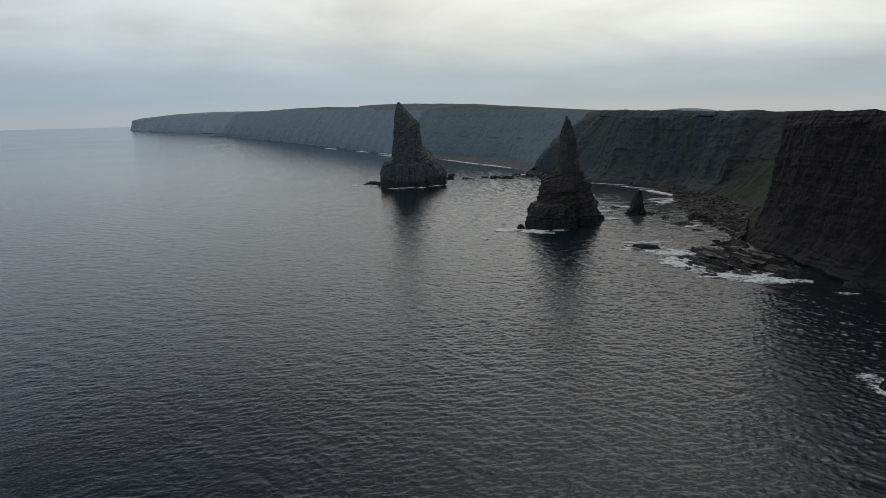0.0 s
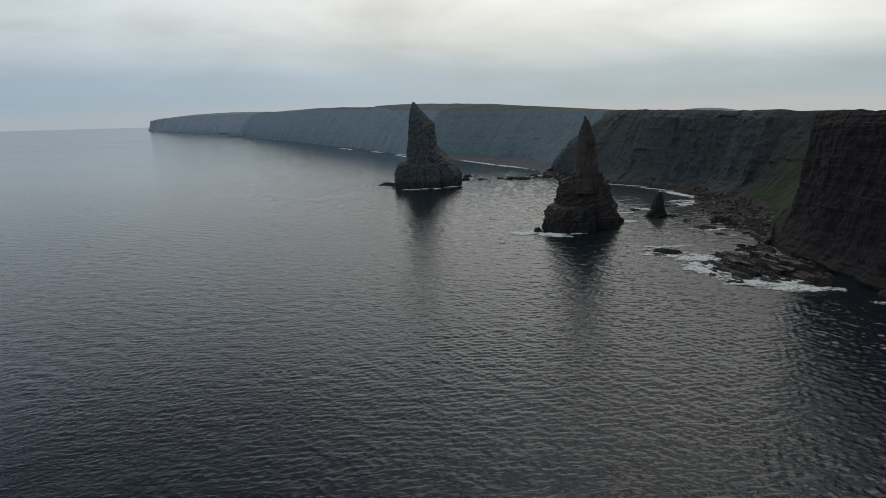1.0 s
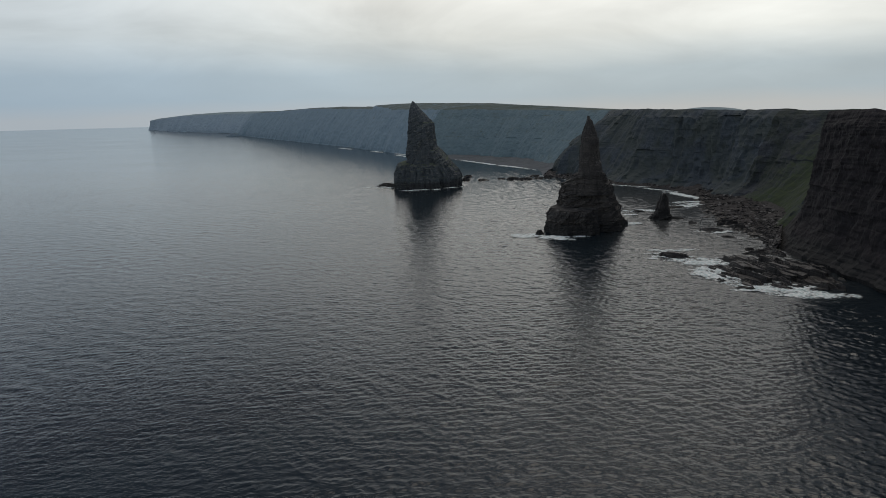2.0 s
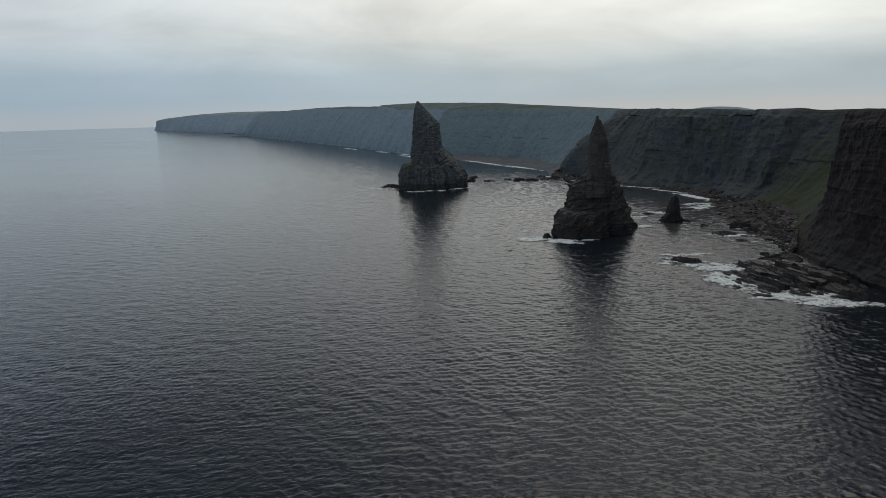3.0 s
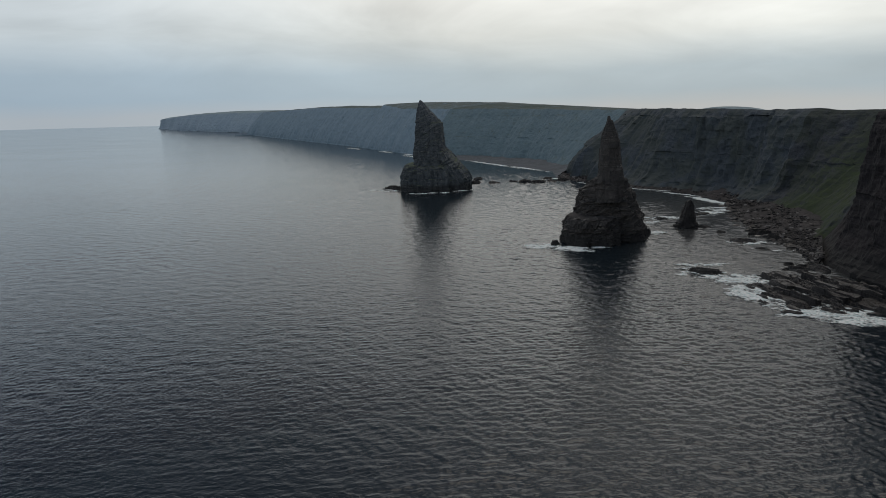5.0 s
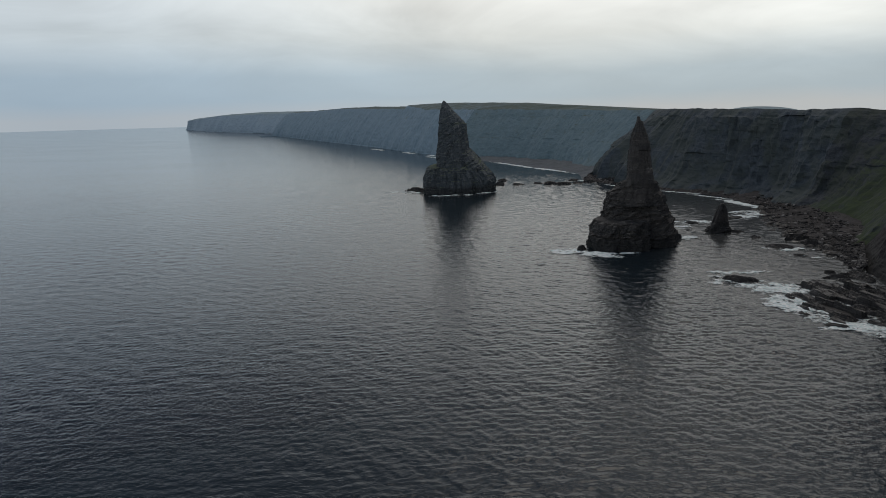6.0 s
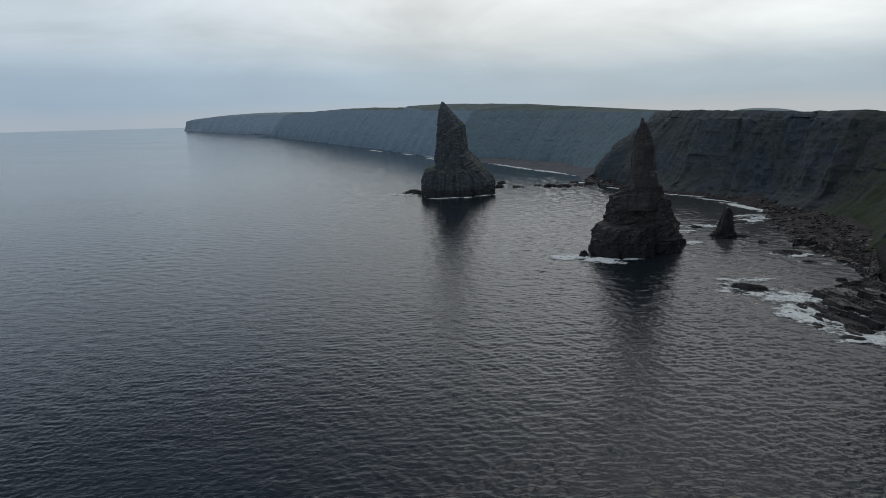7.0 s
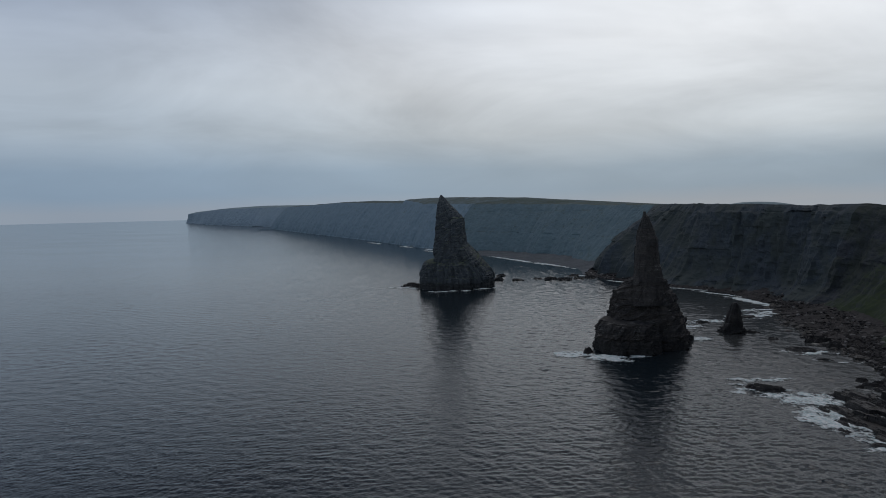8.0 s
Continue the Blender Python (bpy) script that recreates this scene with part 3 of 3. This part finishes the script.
def sea_stack(x, y, label, bodies, mat):
    whole = new("rock_spire")
    whole.location = (x, y, 0)
    tagged(whole, label, "sea stack", "sea stacks")
    for name, seed, steps, columns, bite, power, levels in bodies:
        tower(name, levels, mat, seed, steps, columns, bite, power, whole)


sea_stack(44, 316, "dark pointed sandstone sea stack on a broad stepped base", [
    ("plinth", 50, 110, 300, 0.9, 0.58, [
        (-3, 27.4, 50.2, 302.8, 330), (0.8, 27.7, 49.9, 303.4, 330), (4.2, 28.1, 49.5, 304.0, 330), (4.6, 28.4, 49.3, 305.2, 330), (7, 29.0, 49.0, 305.5, 329), (9.4, 29.8, 48.8, 305.9, 329), (10.2, 31.0, 48.4, 306.6, 328)]),
    ("shoulder", 57, 170, 300, 0.85, 0.6, [
        (-3, 30.0, 62.2, 311, 338), (2, 30.4, 61.4, 311.5, 337), (4.2, 31.0, 60.6, 312, 336), (9.5, 33.0, 59.4, 312.4, 334), (11.3, 33.7, 58.7, 312.7, 333), (14.1, 34.1, 57.3, 312.9, 331), (16.2, 34.6, 56.3, 313.0, 330),
        (19.7, 35.2, 55.0, 313.2, 328), (20.5, 35.6, 54.5, 313.3, 327.5), (20.9, 36.4, 54.2, 313.5, 327), (22.5, 37.6, 53.4, 313.6, 325), (24.3, 39.0, 52.6, 313.8, 323), (25, 40.4, 51.9, 314.2, 322)]),
    ("spire", 61, 220, 220, 0.95, 0.72, [
        (16, 39.9, 52.4, 310.6, 322.5), (22, 40.4, 51.8, 311.0, 322), (24.5, 40.9, 51.3, 311.2, 321.8), (27.3, 41.5, 50.6, 311.4, 321.4), (29.4, 41.6, 50.2, 311.6, 321), (33.5, 41.8, 49.8, 311.8, 320.5), (36.2, 42.0, 49.5, 312, 320),
        (39.6, 42.2, 49.1, 312.3, 319.3), (42.3, 42.7, 48.2, 312.7, 318.6), (44.3, 43.2, 47.4, 313.1, 318), (46.4, 43.9, 46.7, 313.6, 317.4), (47.4, 44.2, 46.4, 313.9, 317.1), (47.8, 44.2, 45.6, 314.2, 316.6), (49.2, 44.4, 45.1, 314.6, 316.2)])], STACK_ROCK)
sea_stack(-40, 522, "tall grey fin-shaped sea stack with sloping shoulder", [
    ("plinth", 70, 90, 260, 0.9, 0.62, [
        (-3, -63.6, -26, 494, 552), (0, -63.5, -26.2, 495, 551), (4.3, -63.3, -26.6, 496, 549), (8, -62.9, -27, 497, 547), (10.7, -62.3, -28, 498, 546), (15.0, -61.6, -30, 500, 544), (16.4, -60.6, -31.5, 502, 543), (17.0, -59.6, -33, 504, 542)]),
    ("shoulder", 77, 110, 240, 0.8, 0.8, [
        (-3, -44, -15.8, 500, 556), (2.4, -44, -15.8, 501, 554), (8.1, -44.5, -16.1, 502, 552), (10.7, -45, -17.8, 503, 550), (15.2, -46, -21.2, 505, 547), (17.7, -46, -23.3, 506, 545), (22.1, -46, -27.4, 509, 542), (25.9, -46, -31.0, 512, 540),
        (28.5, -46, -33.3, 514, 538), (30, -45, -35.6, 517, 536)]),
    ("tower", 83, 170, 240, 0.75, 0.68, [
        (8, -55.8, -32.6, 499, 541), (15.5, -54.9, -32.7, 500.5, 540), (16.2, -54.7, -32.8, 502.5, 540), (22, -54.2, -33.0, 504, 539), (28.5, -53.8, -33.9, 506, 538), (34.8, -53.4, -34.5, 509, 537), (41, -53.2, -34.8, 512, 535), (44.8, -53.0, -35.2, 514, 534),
        (45.5, -53.3, -36.5, 515, 533.6), (48.5, -53.0, -38.5, 517, 533), (52.2, -52.4, -42.3, 519, 532), (55.3, -51.8, -45, 521, 531), (58.4, -51.1, -47.5, 523.5, 529.5), (60.2, -50.4, -49.5, 525, 528)])], HAZED_STACK)
sea_stack(85, 346, "small dark pointed rock stack near the shore", [
    ("plinth", 90, 40, 140, 2.2, 0.8, [(-2, 78.4, 90.6, 342, 353), (0.2, 79.4, 89.6, 342.6, 351.5), (1.0, 80.2, 89.0, 343, 350.5), (2.2, 81.0, 88.3, 343.6, 349.6)]),
    ("spire", 95, 110, 140, 1.7, 0.62, [
        (-1, 80.6, 88.4, 343, 350), (2, 81.2, 88.0, 343.4, 349.6), (4.9, 82.3, 87.7, 343.8, 349), (7.5, 83.1, 87.4, 344.2, 348.5), (10, 83.8, 87.0, 344.7, 348), (11.4, 84.2, 86.5, 345.1, 347.4), (12.1, 84.6, 85.9, 345.5, 346.9)])], STACK_ROCK)


# ---- rocks ----
def rock_mesh(seed, lx, ly, h):
    """Broken beds standing out of the water: scarps to seaward, tops dipping landwards, cut by joints."""
    cell = float(np.clip(lx / 36, 0.12, 0.3))
    u1, v1 = np.arange(-0.62 * lx, 0.62 * lx, cell), np.arange(-0.66 * ly, 0.66 * ly, cell)
    u, v = np.meshgrid(u1, v1, indexing="xy")
    r2 = (2 * u / lx) ** 2 + (2 * v / ly) ** 2
    body = 1 - r2 + 0.55 * fractal(u / 2.6 + seed, v / 1.7, 0, 4, seed, 0.6)
    pitch = max(0.55, ly / 4.5)
    strike = v + 0.25 * fractal(u / 3.5, v / 5, seed, 2, seed + 1) + 0.06 * u
    k = np.floor(strike / pitch)
    dip = 1 - (strike / pitch - k)
    joint = np.floor(u / (1.2 + 1.6 * lattice(k, k * 0, k * 0, seed + 2)) + 9 * lattice(k, k * 0, k * 0, seed + 3))
    block = lattice(k, joint, k * 0, seed + 4)
    high = np.clip(1.35 * body, -0.6, 0.78)
    z = h * (1.05 * high + (0.45 * dip + 0.55 * block - 0.45) * np.clip(high + 0.35, 0, 0.8)) + 0.06 * fractal(u / 0.5, v / 0.5, 0, 2, seed + 6)
    return u, v, np.maximum(z, -0.8)


def rock(x, y, lx, ly, h, turn, seed, label, mat=WET_ROCK, parent=None, name="rock", z=0.0):
    gx, gy, gz = rock_mesh(seed, lx, ly, h)
    ob = sheet(name, gx, gy, gz, mat, smooth=False, parent=parent)
    ob.matrix_basis = pose(x, y, z, 0, 0, turn)
    if not parent:
        tagged(ob, label, "rock", "rocks in the sea")
    return ob


SKERRY = "low wet black rock awash in the sea"
for k, (x, y, lx, ly, h, turn) in enumerate([
        (66.5, 259.5, 9.4, 3.6, 1.35, -24), (70.5, 259.5, 4.0, 1.4, 0.7, -25), (96.6, 312, 9, 3.4, 1.1, -40), (95, 332, 3.6, 2.0, 0.8, -20), (99, 297, 4.5, 1.6, 0.5, -20),
        (79.5, 370.5, 6.5, 3.5, 0.9, 0), (101, 384, 9, 5, 0.8, 15), (63.5, 331, 4.2, 3.6, 2.6, 10), (24, 307, 3.8, 3, 1.9, 40), (93.5, 263, 2.6, 1.6, 0.8, 0), (97.5, 263.5, 4.4, 1.6, 1.0, -20),
        (-70, 519, 12, 5, 1.8, -10), (-62.5, 510, 7, 5, 2.2, 0), (-73, 534, 7, 3, 0.9, 10), (-13, 553, 6, 3, 1.6, 5), (-12, 582, 8, 4, 1.3, 0), (0, 552, 8, 4, 0.9, 0),
        (15, 560, 6, 5, 0.8, 0), (23, 555, 9, 8, 1.6, 10), (33, 552, 10, 7, 1.4, 0), (43, 558, 7, 5, 0.9, 10), (41, 578, 8, 5, 1.0, 0), (51, 566, 8, 6, 1.4, 0), (91.5, 346, 6, 2.5, 0.8, -8),
        (109, 327, 8, 5, 2.0, 10), (94.9, 334, 2.6, 1.6, 0.7, 0), (97.5, 297, 3.0, 1.5, 0.6, -25), (97.4, 269.5, 3.0, 1.6, 0.8, -20), (100, 266, 2.6, 1.4, 0.7, -20), (110, 316, 6, 4, 2.0, -20), (79, 121, 7, 5, 2.6, 20), (82, 114, 6, 4, 1.8, -20), (112, 196, 8, 4, 1.4, -30)]):
    rock(x, y, lx, ly, h, turn, 100 + k, SKERRY)

rock(-672, 1900, 60, 36, 2.2, 100, 190, "low rocky spit at the end of the far cliffs", MILE_ROCK)


PLATFORM_EDGE = [(79, 249), (85, 257), (92, 258), (97, 257), (106, 248), (108, 226), (100, 206), (88, 212), (86, 219), (77, 213), (74, 219), (74, 227), (75, 236)]


def edge_distance(x, y, corners):
    """Metres inside (+) or outside (-) a ring of corners."""
    best, inside = np.full(x.shape, 1e9), np.zeros(x.shape, bool)
    for (ax, ay), (bx, by) in zip(corners, corners[1:] + corners[:1]):
        ex, ey = bx - ax, by - ay
        f = np.clip(((x - ax) * ex + (y - ay) * ey) / (ex * ex + ey * ey), 0, 1)
        best = np.minimum(best, np.hypot(x - ax - f * ex, y - ay - f * ey))
        inside ^= ((ay > y) != (by > y)) & (x < ex * (y - ay) / (ey if ey else 1e-9) + ax)
    return np.where(inside, best, -best)


def rock_platform():
    """Beds on edge, striking towards the open sea, each a ridge with a steep side and broken by joints; pools lie between them."""
    base = new("rock_platform")
    tagged(base, "tilted slabs of wet black bedrock at the foot of the cliff", "rock platform")
    ax, ay = math.cos(radians(-74)), math.sin(radians(-74))          # the way the beds run
    bx, by = -ay, ax
    u, v = np.meshgrid(np.arange(-30, 34, 0.26), np.arange(-22, 26, 0.2), indexing="xy")
    x, y = 87 + ax * u + bx * v, 234 + ay * u + by * v
    inside = edge_distance(x, y, PLATFORM_EDGE) / 3.0 + 1.1 * fractal(u / 7, v / 2.8, 0, 4, 61, 0.65)
    strike = v + 0.6 * fractal(u / 10, v / 14, 0, 3, 62)
    k = np.floor(strike / 3.7)
    ridge = 1 - (strike / 3.7 - k)
    joint = np.floor((u + 0.5 * strike) / (5.0 + 7 * lattice(k, k * 0, k * 0, 63)) + 9 * lattice(k, k * 0, k * 0, 64))
    block = lattice(k, joint, k * 0, 65)
    thin = np.floor(strike / 0.6)
    z = 0.0 + 0.045 * (v + 12) + 0.9 * ridge ** 0.8 * (0.3 + block) + 2.1 * (block - 0.62) + 0.5 * fractal(u / 6, v / 4, 0, 2, 68) + 0.24 * (lattice(thin, np.floor(u / 2.3), thin * 0, 66) - 0.5)
    z = np.clip(inside, 0, 1) ** 0.5 * (z + 1.2) - 1.2 + 0.07 * fractal(u / 0.5, v / 0.5, 0, 2, 67)
    z = np.median([np.roll(z, k, 1) for k in (-4, -2, 0, 2, 4)], axis=0)      # no slivers between two joints
    sheet("bedrock", x, y, z, WET_ROCK, smooth=False, parent=base)
    for k, (x, y, lx, ly, h, turn) in enumerate([
            (78.5, 236.2, 15, 3.6, 1.9, -80), (85.5, 246.8, 13, 4.0, 2.0, -73), (89.9, 239, 22, 5.0, 2.8, -82), (82.2, 232.4, 11, 3.4, 1.9, -72), (76.8, 229, 7, 2.6, 1.4, -64), (79.9, 219.2, 7.5, 3.2, 1.5, -65),
            (75.6, 213.2, 5, 2.0, 1.0, -35), (72.1, 223.6, 4.4, 1.7, 0.9, -70), (103.4, 263.2, 11, 4.4, 2.2, -76), (97.4, 259, 7, 2.4, 1.1, -69), (99.1, 250, 4.4, 1.6, 0.8, -55), (86.4, 214.2, 7, 2.6, 1.2, -50),
            (93.5, 230, 22, 4.4, 2.6, -77), (74.6, 239.4, 5.4, 2.0, 1.1, -80), (97, 240, 16, 4.4, 2.8, -76), (88, 225, 12, 3.4, 1.9, -72)]):
        rock(x, y, lx, ly, h * 0.62, turn, 300 + 7 * k, "", WET_ROCK, base, "slab")


rock_platform()


# ---- foam ----
def foam(name, cx, cy, lx, ly, turn, cover, seed, label, cell=0.2):
    """Broken white water: ragged scraps, thick in the middle of the patch."""
    nx, ny = int(lx / cell), int(ly / cell)
    u, v = np.meshgrid(np.linspace(-0.5, 0.5, nx + 1), np.linspace(-0.5, 0.5, ny + 1), indexing="ij")
    c, s = math.cos(radians(turn)), math.sin(radians(turn))
    x, y = cx + u * lx * c - v * ly * s, cy + u * lx * s + v * ly * c
    body = 1 - (2 * np.hypot(u, v)) ** 2
    lace = 1 - np.abs(fractal(x / 1.7, y / 1.2, 0, 4, seed + 3, 0.6)) * 2.4
    n = 0.55 * fractal(x / 4.5, y / 3.2, 0, 3, seed, 0.5) + 0.22 * lace + body * 0.85 + cover - 0.05
    keep = (n[:-1, :-1] + n[1:, 1:]) / 2 > 0.25
    z = 0.12 + 0.10 * np.clip(n - 0.5, 0, 1.5) + 0.08 * fractal(x / 0.6, y / 0.6, 0, 2, seed + 7)
    i, j = np.nonzero(keep)
    q = np.stack([i * (ny + 1) + j, (i + 1) * (ny + 1) + j, (i + 1) * (ny + 1) + j + 1, i * (ny + 1) + j + 1], 1)
    if not len(q):
        return
    used, inv = np.unique(q, return_inverse=True)
    me = bpy.data.meshes.new(name)
    me.from_pydata(np.stack([x.ravel(), y.ravel(), z.ravel()], 1)[used].tolist(), [], inv.reshape(-1, 4).tolist())
    me.attributes.new("thickness", "FLOAT", "POINT").data.foreach_set("value", n.ravel()[used])
    me.materials.append(FOAM)
    ob = new(name, me)
    tagged(ob, label, "foam", kind="stuff")


SURF = "white foam of waves breaking on rocks"
for k, (x, y, lx, ly, turn, cover) in enumerate([
        (70, 254, 30, 15, -20, 0.05), (76, 247, 22, 18, -35, 0.0), (72, 232, 14, 26, 20, 0.05), (77, 221, 16, 24, 25, 0.05), (82, 211, 28, 14, -25, 0.2), (91, 206, 24, 10, -20, 0.15), (84, 230, 30, 20, -37, 0.0), (78, 236, 18, 10, -37, 0.05), (80, 214, 18, 10, -30, 0.2), (90, 214, 14, 9, -30, 0.15),
        (70, 270, 26, 7, 0, -0.15), (62, 262, 10, 10, 0, -0.1), (28, 300, 22, 10, -25, 0.42), (20, 305, 18, 11, 0, 0.3), (37, 301, 16, 4, 8, 0.1), (67, 334, 14, 12, 40, 0.0), (78, 372, 28, 14, 10, 0.0),
        (70, 360, 22, 12, 10, -0.2), (102, 388, 26, 20, 20, 0.05), (112, 402, 24, 22, 40, 0.0), (-68, 508, 40, 20, -10, 0.0), (-40, 490, 36, 9, 10, 0.0), (-20, 503, 24, 10, 40, 0.0), (82, 121, 17, 18, 10, 0.5), (102, 293, 24, 9, 0, -0.1),
        (99, 308, 24, 10, -10, -0.1), (105, 189, 9, 4, 0, 0.1), (98, 206, 12, 6, -30, 0.1)]):
    foam("foam", x, y, lx, ly, turn, cover + 0.06, 500 + k * 11, SURF)
BREAKER = "thin white line of surf along the shore"
for k, (x, y, lx, ly, turn, cover) in enumerate([
        (76, 524, 52, 4, -52, 0.4), (98, 494, 56, 4, -40, 0.2), (113, 466, 44, 5, -58, 0.1), (120, 436, 44, 8, -75, 0.3), (-2, 734, 130, 8, -65, 0.3), (32, 668, 80, 7, -65, 0.25), (-104, 913, 60, 9, -62, 0.2), (-147, 986, 50, 10, -62, 0.1), (-211, 1092, 70, 12, -62, 0.15), (-100, 880, 50, 9, -62, 0.1), (52, 574, 50, 6, -30, 0.0)]):
    foam("foam", x, y, lx, ly, turn, cover + 0.1, 900 + k * 11, BREAKER, 0.3 if y < 600 else 0.9)
